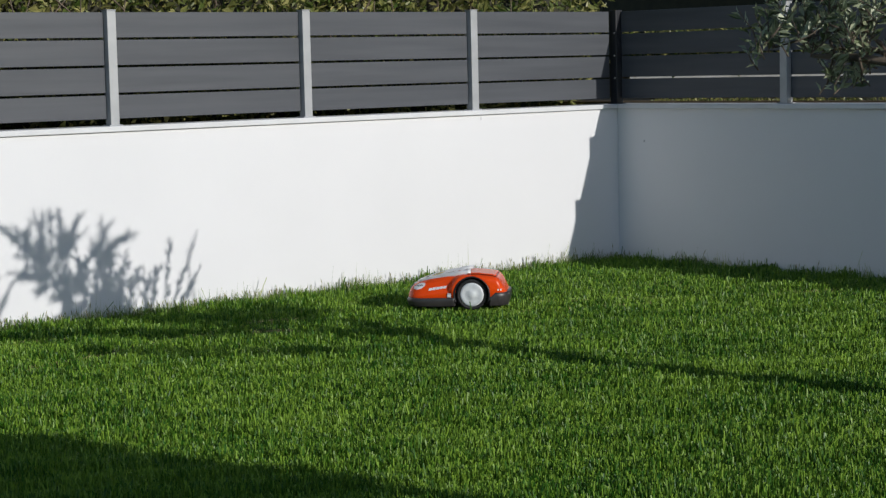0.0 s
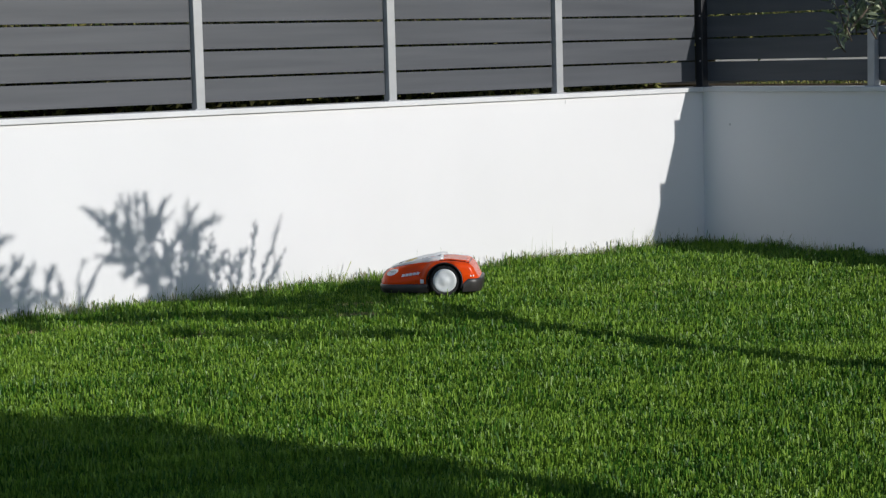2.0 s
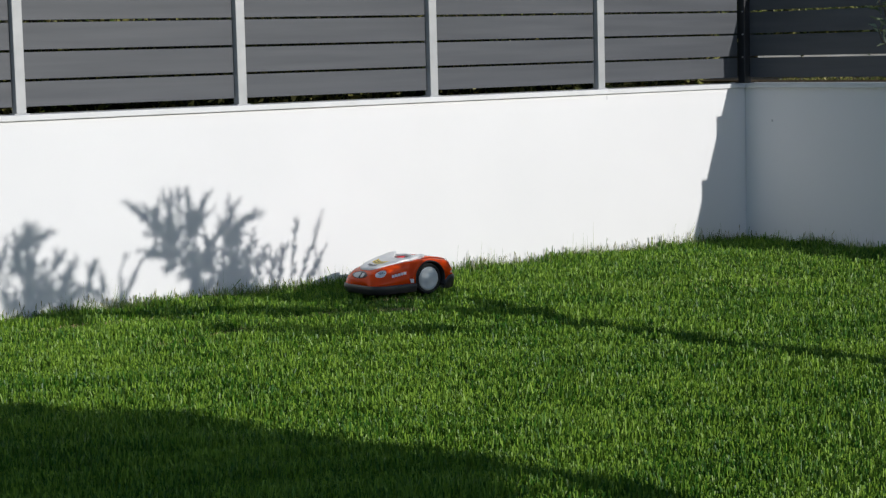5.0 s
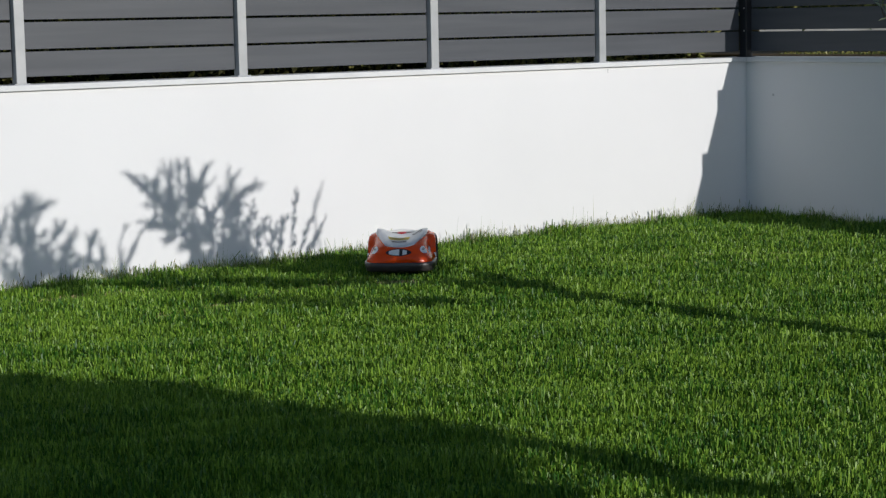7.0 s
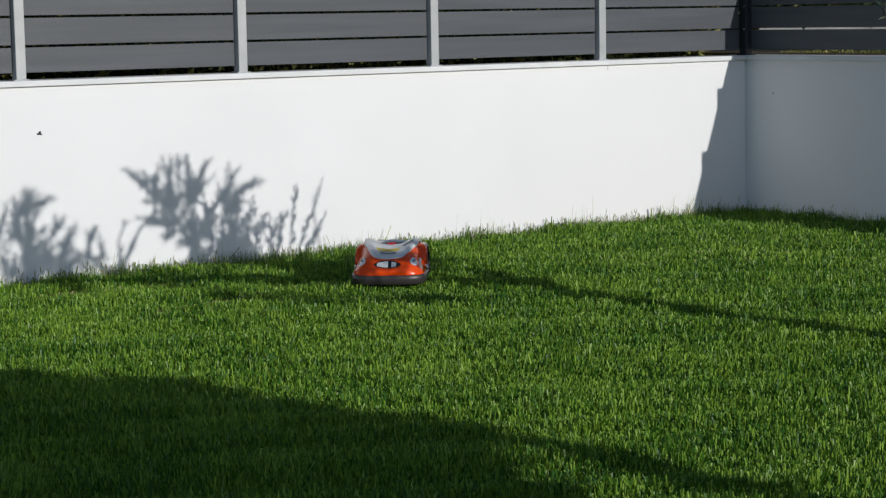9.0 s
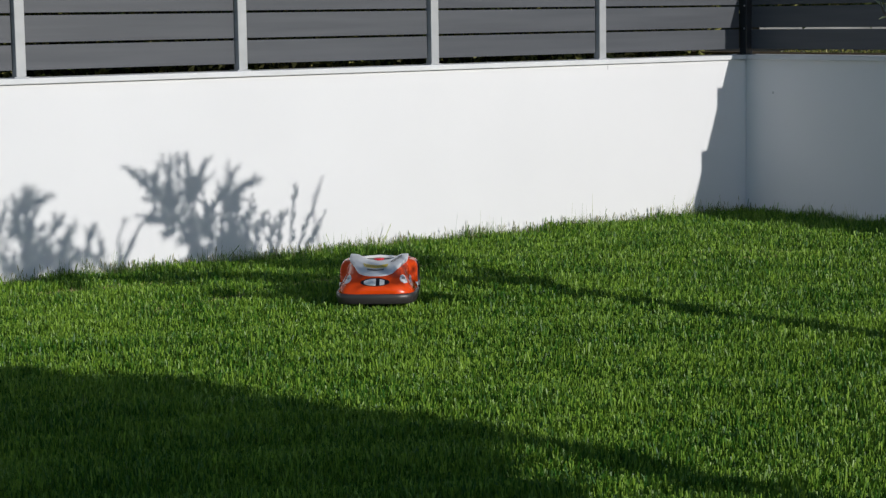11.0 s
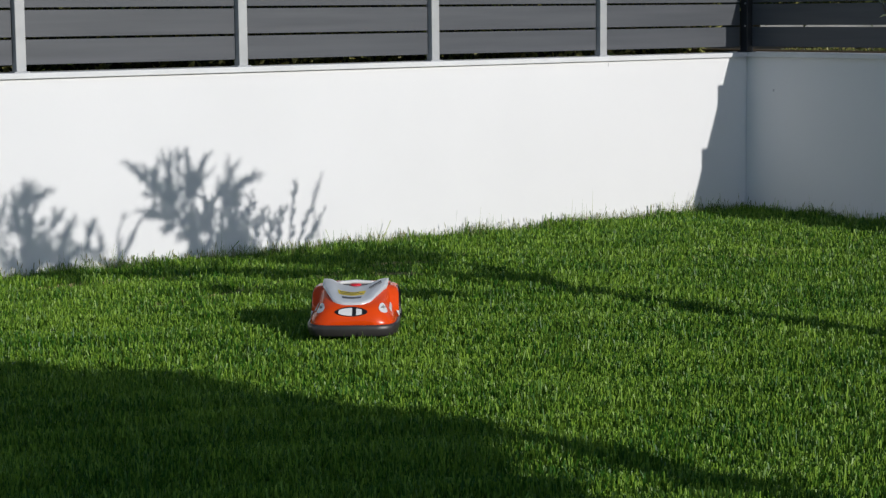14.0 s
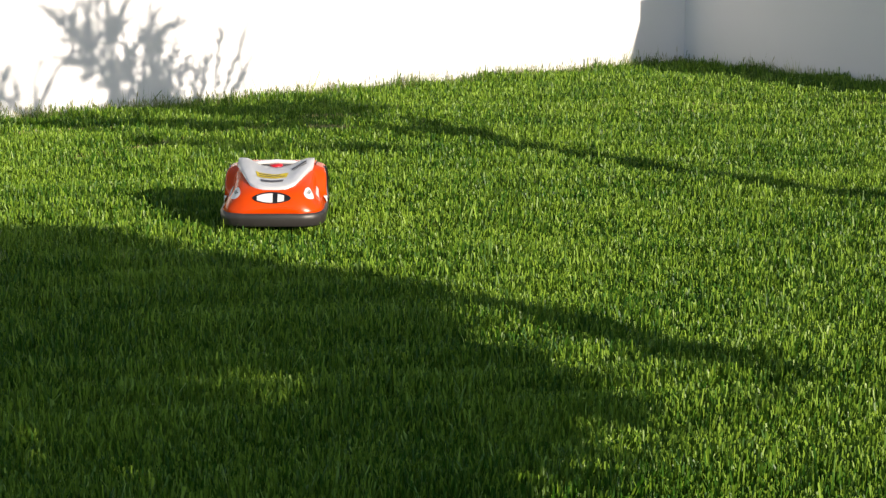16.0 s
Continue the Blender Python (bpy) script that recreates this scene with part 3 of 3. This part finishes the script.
    tube(bm, [roof(0.57, -0.10), roof(0.59, -0.06) + up * 0.006, roof(0.60, 0.0) + up * 0.010, roof(0.59, 0.06) + up * 0.006, roof(0.57, 0.10)], [0.009] * 5, 8)
    part("handle", bm, M["white"], root, "white carrying handle", True)
    bm = bmesh.new()
    bmesh.ops.create_cone(bm, cap_ends=True, segments=20, radius1=0.030, radius2=0.024, depth=0.014, matrix=Matrix.Translation(roof(0.53, 0.0) + up * 0.001))
    part("stop_button", bm, M["red"], root, "red stop button", True)
    part("rear_seam", decal(roof, 0.595, 0.888, -0.150, 0.150, 0.0030, 8, 8), M["black"], root, "dark seam round the rear cover", True)
    part("rear_cover", decal(roof, 0.60, 0.883, -0.146, 0.146, 0.0055, 8, 8, 0, 0.002), M["orange"], root, "orange rear cover", True)
    part("control_panel", decal(roof, 0.45, 0.575, -0.06, 0.06, 0.0030), M["black"], root)

    # front window: dark oval recess with two pale inserts
    def nose(y, z, lift):
        # the point of the nose at that width and height
        lo, hi = 0.0, 0.3
        for _ in range(16):
            mid = (lo + hi) / 2
            inside = z < roof(mid, 0.0).z and abs(y) < flank(mid, z, 1).y
            lo, hi = (lo, mid) if inside else (mid, hi)
        return Vector((LEN * (0.5 - hi) + lift, y, z))

    def nose_patch(name, mat, y0, z0, a, b, lift, label="", y1=-9, y2=9, depth=0.006):
        bm = bmesh.new()
        k = 24
        ys = [max(y1, min(y2, y0 - a + 2 * a * i / k)) for i in range(k + 1)]
        rows = []
        for y in ys:
            e = b * max(0.05, 1 - ((y - y0) / a) ** 2) ** 0.6
            rows.append([nose(y, z0 - e + 2 * e * j / 4, lift) for j in range(5)])
        grid_face(bm, rows)
        bmesh.ops.remove_doubles(bm, verts=bm.verts, dist=1e-5)
        bmesh.ops.recalc_face_normals(bm, faces=bm.faces)
        bmesh.ops.solidify(bm, geom=bm.faces[:], thickness=depth)
        return part(name, bm, mat, root, label)

    nose_patch("front_window", M["black"], 0, 0.124, 0.070, 0.0185, 0.003, "dark oval front window")
    nose_patch("window_insert", M["white"], 0, 0.124, 0.060, 0.0150, 0.006, "pale insert in the front window", -0.054, 0.004)
    nose_patch("window_insert", M["white"], 0, 0.124, 0.060, 0.0145, 0.006, "pale insert in the front window", 0.022, 0.046)

    for sgn in (1, -1):
        def fl(u, z, side=sgn):
            return flank(u, z, side)

        # badge on the corner between nose and flank, with dark squiggles
        bm = bmesh.new()
        rings = [[lifted(surface, 0.122 + 0.058 * r * math.cos(2 * math.pi * k / 20), sgn * (0.67 + 0.19 * r * math.sin(2 * math.pi * k / 20)), 0.0022)
                  for k in range(21)] for r in (0.02, 0.4, 0.75, 1.0)]
        grid_face(bm, rings)
        bmesh.ops.recalc_face_normals(bm, faces=bm.faces)
        badge = part("corner_badge", bm, M["white"], root, "rounded white badge with dark squiggles")
        for k in range(3):
            mark = decal(surface, 0.096 + 0.020 * k, 0.103 + 0.020 * k, sgn * (0.59 + 0.02 * k), sgn * (0.72 + 0.02 * k), 0.0038, 2, 4, 0.018)
            part("badge_print", mark, M["print"], badge)
        for k in range(5):
            part("side_lettering", decal(fl, 0.212 + 0.036 * k, 0.242 + 0.036 * k, 0.108 + 0.0028 * k, 0.122 + 0.0028 * k, 0.0022, 3, 3, 0.012), M["white"], root)
        part("side_label", decal(fl, 0.405, 0.44, 0.072, 0.094, 0.0025), M["white"], root)
        for k in range(2):
            part("rear_reflector", decal(fl, 0.900 + 0.025 * k, 0.912 + 0.025 * k, 0.105, 0.115, 0.0022), M["white"], root)
        # wheel housing, tyre and hub
        bm = bmesh.new()
        rows = []
        for i in range(37):
            a = math.pi * (-0.14 + 1.28 * i / 36)
            row = []
            for r, dy in ((0.107, -0.004), (0.106, 0.002), (0.100, 0.002), (0.098, -0.004), (0.096, -0.03), (0.02, -0.05)):
                x, z = ax + r * math.cos(a), 0.083 + r * math.sin(a)
                y = flank(0.5 - x / LEN, min(max(z, LOW + 0.002), 0.186), 1).y if r > 0.09 else 0.19
                row.append((x, sgn * (y + dy), z))
            rows.append(row)
        grid_face(bm, rows)
        bmesh.ops.recalc_face_normals(bm, faces=bm.faces)
        bmesh.ops.solidify(bm, geom=bm.faces[:], thickness=0.003)
        part("wheel_arch", bm, M["black"], root, "black wheel housing", True)
        wheel = new("wheel")
        wheel.parent = root
        wheel.location = (ax, sgn * 0.160, 0.083)
        bm = bmesh.new()
        prof = [(0.05, -0.024), (0.080, -0.024), (0.086, -0.018), (0.086, 0.012), (0.080, 0.016), (0.069, 0.013), (0.05, 0.010)]
        k = 40
        rows = [[((r + (0.003 if (i % 2 and r > 0.084) else 0)) * math.cos(2 * math.pi * i / k), sgn * y, (r + (0.003 if (i % 2 and r > 0.084) else 0)) * math.sin(2 * math.pi * i / k)) for r, y in prof] for i in range(k + 1)]
        grid_face(bm, rows)
        bmesh.ops.remove_doubles(bm, verts=bm.verts, dist=1e-5)
        bmesh.ops.recalc_face_normals(bm, faces=bm.faces)
        part("tyre", bm, M["rubber"], wheel)
        bm = bmesh.new()
        prof = [(0.0, 0.022), (0.018, 0.022), (0.022, 0.019), (0.045, 0.016), (0.056, 0.018), (0.065, 0.017), (0.069, 0.012), (0.069, 0.0)]
        rows = [[(r * math.cos(2 * math.pi * i / k), sgn * (y + (0.0015 if (i // 4) % 2 and 0.03 < r < 0.065 else 0)), r * math.sin(2 * math.pi * i / k)) for r, y in prof] for i in range(k + 1)]
        grid_face(bm, rows)
        bmesh.ops.remove_doubles(bm, verts=bm.verts, dist=1e-5)
        bmesh.ops.recalc_face_normals(bm, faces=bm.faces)
        part("hub_cap", bm, M["hub"], wheel, "white plastic hub cap", True)
    return root


mower = robot_mower()


# ---- grass ----
def blades(rng, x, y, height, width, lean, foot=LAWN, tip=0.6):
    """Flat blades of four corners: mown ones end blunt, uncut ones in a point."""
    n = len(x)
    a = rng.uniform(0, 2 * math.pi, n)
    b = rng.uniform(0, 2 * math.pi, n)
    ca, sa = np.cos(a) * width / 2, np.sin(a) * width / 2
    lx, ly = np.cos(b) * lean * height, np.sin(b) * lean * height
    z = np.full(n, foot)
    top = z + height * (1 - 0.25 * lean)
    v = np.stack([
        np.stack([x - ca, y - sa, z], 1), np.stack([x + ca, y + sa, z], 1),
        np.stack([x + lx + ca * tip, y + ly + sa * tip, top + rng.uniform(-0.06, 0.06, n) * height], 1),
        np.stack([x + lx - ca * tip, y + ly - sa * tip, top], 1)], 1)
    i = np.arange(n)[:, None] * 4
    f = np.concatenate([i + [0, 1, 2], i + [0, 2, 3]], 0)
    return v.reshape(-1, 3), f


# old wheel tracks and worn spots: from, to, half width
TRACKS = (((-3.49, -0.55), (-1.46, -1.81), 0.045), ((-2.54, -1.63), (-0.22, -2.49), 0.05), ((-1.18, -0.96), (-0.57, -2.75), 0.05),
          ((-5.88, -0.44), (-5.37, -0.40), 0.05), ((-5.37, -0.40), (-4.6, -0.62), 0.05), ((-5.6, -1.4), (-3.9, -0.9), 0.05))
WORN = (((-3.72, -0.82), (-3.55, -0.90), 0.09), ((-3.95, -1.15), (-3.86, -1.25), 0.08))


def beside(x, y, ax0, ay0, bx0, by0, w):
    """1 on the line from a to b, falling off within w."""
    dx, dy = bx0 - ax0, by0 - ay0
    t = np.clip(((x - ax0) * dx + (y - ay0) * dy) / (dx * dx + dy * dy), 0, 1)
    return np.exp(-(np.hypot(x - ax0 - t * dx, y - ay0 - t * dy) / w) ** 2)


def lawn():
    rng = np.random.default_rng(11)
    xs, ys = [], []
    for r0, r1, dens in ((3.6, 7.0, 17000), (7.0, 9.6, 12500), (9.6, 15.2, 8000)):
        a0, a1 = radians(22.0), radians(56.0)
        n = int(dens * (a1 - a0) / 2 * (r1 * r1 - r0 * r0))
        a, r = rng.uniform(a0, a1, n), np.sqrt(rng.uniform(r0 * r0, r1 * r1, n))
        xs.append(-10.07 + r * np.sin(a))
        ys.append(-9.83 + r * np.cos(a))
    n = 230000  # the rest of the garden
    xs.append(rng.uniform(-14.6, 0, n))
    ys.append(rng.uniform(-14.6, 0, n))
    x, y = np.concatenate(xs), np.concatenate(ys)
    keep = (x < -0.006) & (y < -0.006)
    x, y = x[keep], y[keep]
    far = np.hypot(x + 10, y + 9.8)
    tuft = 0.5 + 0.25 * np.sin(x * 9.1 + 2 * np.sin(y * 5.3)) + 0.25 * np.sin(y * 11.7 + 2 * np.sin(x * 6.1))
    track = np.zeros(len(x))
    for (ax0, ay0), (bx0, by0), w in TRACKS:
        track = np.maximum(track, beside(x, y, ax0, ay0, bx0, by0, w))
    worn = np.zeros(len(x))
    for (ax0, ay0), (bx0, by0), w in WORN:
        worn = np.maximum(worn, beside(x, y, ax0, ay0, bx0, by0, w))
    keep = rng.random(len(x)) > 0.7 * worn + 0.5 * track
    x, y, far, tuft, track, worn = (a[keep] for a in (x, y, far, tuft, track, worn))
    edge = np.exp(-np.minimum(-x, -y) / 0.10)
    fine = 0.5 + 0.5 * np.sin(x * 41 + 3 * np.sin(y * 23)) * np.sin(y * 37 + 3 * np.sin(x * 19))
    across, along_row = 0.53 * x + 0.85 * y, 0.85 * x - 0.53 * y  # the rows in which it was mown
    rows = np.sin(across * 17 + 2.2 * np.sin(along_row * 0.7) + 1.9 * np.sin(across * 4.7 + 1))
    h = (1 + 0.25 * rows) * (0.022 + 0.008 * tuft + 0.009 * fine + rng.gamma(2.0, 0.0050, len(x))) * (1 + 0.7 * edge) * (1 - 0.5 * track) * (1 - 0.5 * worn)
    v, f = blades(rng, x, y, h, rng.uniform(0.0038, 0.0080, len(x)) * (0.8 + far * 0.035), np.abs(rng.normal(0.18, 0.24, len(x))))
    ob = sheet("grass", v, f, M["grass"])
    tagged(ob, "short mown green lawn grass", "grass", kind="stuff")

    # straw-coloured stubble on the worn spots and along the mower's old tracks
    xs, ys = [], []
    for (ax0, ay0), (bx0, by0), w in TRACKS + WORN:
        n = int((13000 if w > 0.065 else 4200) * w * 2 * max(0.4, math.hypot(bx0 - ax0, by0 - ay0)))
        t = rng.random(n)
        xs.append(ax0 + (bx0 - ax0) * t + rng.normal(0, w * 0.6, n))
        ys.append(ay0 + (by0 - ay0) * t + rng.normal(0, w * 0.6, n))
    x, y = np.concatenate(xs), np.concatenate(ys)
    v, f = blades(rng, x, y, rng.uniform(0.018, 0.034, len(x)), rng.uniform(0.004, 0.008, len(x)), np.abs(rng.normal(0.5, 0.3, len(x))))
    tagged(sheet("dry_grass", v, f, M["drygrass"]), "straw-coloured cut stubble in worn tracks", "grass", kind="stuff")

    # uncut fringe along the walls
    n = 9000
    along = rng.uniform(-10.5, 0, n)
    off = -0.006 - np.abs(rng.normal(0, 0.035, n))
    side_n = 2600
    x = np.concatenate([along, -0.006 - np.abs(rng.normal(0, 0.035, side_n))])
    y = np.concatenate([off, rng.uniform(-7, 0, side_n)])
    h = 0.045 + rng.gamma(2.0, 0.015, len(x)) * (0.7 + 0.6 * (np.sin(x * 7 + y * 5) > 0.2))
    v, f = blades(rng, x, y, h, rng.uniform(0.0026, 0.0052, len(x)), np.abs(rng.normal(0.25, 0.28, len(x))), tip=0.12)
    tagged(sheet("long_grass", v, f, M["seedgrass"]), "uncut longer grass along the foot of the walls", "grass", kind="stuff")

    # stalks with narrow seed heads that stand up against the walls
    n = 340
    x = np.concatenate([rng.uniform(-7.0, -0.02, n), -0.01 - np.abs(rng.normal(0, 0.03, 120))])
    y = np.concatenate([-0.01 - np.abs(rng.normal(0, 0.03, n)), rng.uniform(-4.5, -0.02, 120)])
    n = len(x)
    tall = 0.072 + rng.gamma(2.0, 0.011, n)
    lean = rng.normal(0, 0.22, (n, 2)) * tall[:, None]
    foot = np.stack([x, y, np.full(n, LAWN)], 1)
    top = foot + np.concatenate([lean, tall[:, None]], 1)
    top[:, 1] = np.minimum(top[:, 1], -0.006)
    top[:, 0] = np.minimum(top[:, 0], -0.006)
    neck = foot + (top - foot) * 0.70
    mid = foot + (top - foot) * 0.84
    verts, faces = [], []
    for way in (np.array([1.0, 0, 0]), np.array([0, 1.0, 0])):
        for low_p, high_p, w0, w1 in ((foot, neck, 0.0012, 0.0010), (neck, mid, 0.0012, 0.0034), (mid, top, 0.0034, 0.0006)):
            base = sum(len(q) for q in verts)
            verts.append(np.stack([low_p - way * w0, low_p + way * w0, high_p + way * w1, high_p - way * w1], 1).reshape(-1, 3))
            faces.append(base + np.arange(n)[:, None] * 4 + [0, 1, 2, 3])
    tagged(sheet("seed_stalks", np.concatenate(verts), np.concatenate(faces), M["stalk"]), "thin grass stalks with brownish seed heads by the walls", "grass", kind="stuff")


lawn()


# ---- what moves ----
MOWER = (
    (0.0, -2.595, -1.231, 134.0), (0.5, -2.727, -1.060, 134.5), (1.0, -2.869, -0.900, 135.0), (1.5, -2.992, -0.839, 136.0),
    (2.0, -3.085, -0.807, 137.0), (2.5, -3.159, -0.716, 138.0), (3.0, -3.242, -0.655, 139.0), (3.5, -3.380, -0.670, 140.0),
    (4.0, -3.492, -0.685, 142.0), (4.7, -3.507, -0.659, 166.0), (5.5, -3.505, -0.640, 204.0), (6.2, -3.497, -0.656, 229.5),
    (6.5, -3.515, -0.688, 230.0), (7.0, -3.608, -0.822, 230.0), (7.5, -3.745, -0.964, 230.0), (8.0, -3.819, -1.049, 230.0),
    (8.5, -3.926, -1.172, 229.9), (9.0, -4.034, -1.323, 229.8), (11.5, -4.635, -2.027, 231.0), (12.0, -4.762, -2.179, 231.2),
    (12.5, -4.908, -2.372, 231.3), (13.0, -5.021, -2.500, 231.4), (13.5, -5.113, -2.598, 231.5), (14.0, -5.204, -2.697, 231.5),
    (14.5, -5.363, -2.918, 231.6), (15.0, -5.503, -3.088, 231.6), (15.5, -5.631, -3.249, 231.7), (16.0, -5.692, -3.299, 231.7),
)


def flying_insect():
    root = new("flying_insect")
    tagged(root, "small dark flying insect in the air over the lawn", "insect")
    for name, cx, r, squash in (("abdomen", -0.0028, 0.0021, 1.7), ("thorax", 0.0012, 0.0018, 1.2), ("head", 0.0040, 0.0012, 1.0)):
        bm = bmesh.new()
        bmesh.ops.create_icosphere(bm, subdivisions=2, radius=r, matrix=Matrix.Translation((cx, 0, 0)) @ Matrix.Diagonal((squash, 1, 1, 1)))
        part(name, bm, M["black"], root, "", True)
    for side in (-1, 1):
        bm = bmesh.new()
        ring = [(0.0015, 0.001), (0.0020, 0.0045), (0.0005, 0.0078), (-0.0022, 0.0074), (-0.0030, 0.0045), (-0.0010, 0.001)]
        lower = [bm.verts.new((x, side * y, 0.0012 + 0.55 * y)) for x, y in ring]
        upper = [bm.verts.new((x, side * y, 0.0014 + 0.55 * y)) for x, y in ring]
        bm.faces.new(lower)
        bm.faces.new(upper[::-1])
        for i in range(6):
            j = (i + 1) % 6
            bm.faces.new((lower[i], upper[i], upper[j], lower[j]))
        part("wing", bm, M["print"], root, "greyish wing")
    return root


insect = flying_insect()
INSECT = ((0.0, -11.5, -5.20, 1.90), (8.3, -10.6, -5.35, 1.75), (8.7, -9.37, -5.79, 1.44), (8.9, -8.701, -6.074, 1.267), (9.0, -8.363, -6.220, 1.181),
          (9.1, -8.026, -6.407, 1.095), (9.2, -7.614, -6.680, 1.209), (9.3, -7.227, -7.020, 1.323), (9.4, -6.938, -7.347, 1.449), (10.0, -5.6, -8.4, 2.9), (16.0, -4.5, -9.7, 3.1))


def motions():
    walk(insect, [(t, pose(x, y, z, 0, 8, -30)) for t, x, y, z in INSECT])
    walk(mower, [(t, pose(x, y, 0.0, 0, 0, a)) for t, x, y, a in MOWER])
    wheels = [o for o in mower.children if o.name.startswith("wheel") and o.type == "EMPTY"]
    times = [0.2 * i for i in range(81)]
    for w in wheels:
        far, rows, last = 0.0, [], None
        for t in times:
            x, y, a = (float(np.interp(t, [m[0] for m in MOWER], [m[k] for m in MOWER])) for k in (1, 2, 3))
            hub = Vector((x, y, 0)) + Matrix.Rotation(radians(a), 3, "Z") @ Vector((w.location.x, w.location.y, 0))
            if last:
                far += (hub - last).dot(Vector((math.cos(radians(a)), math.sin(radians(a)), 0)))
            last = hub
            rows.append((t, pose(w.location.x, w.location.y, w.location.z, 0, math.degrees(far / 0.086), 0)))
        walk(w, rows)


motions()
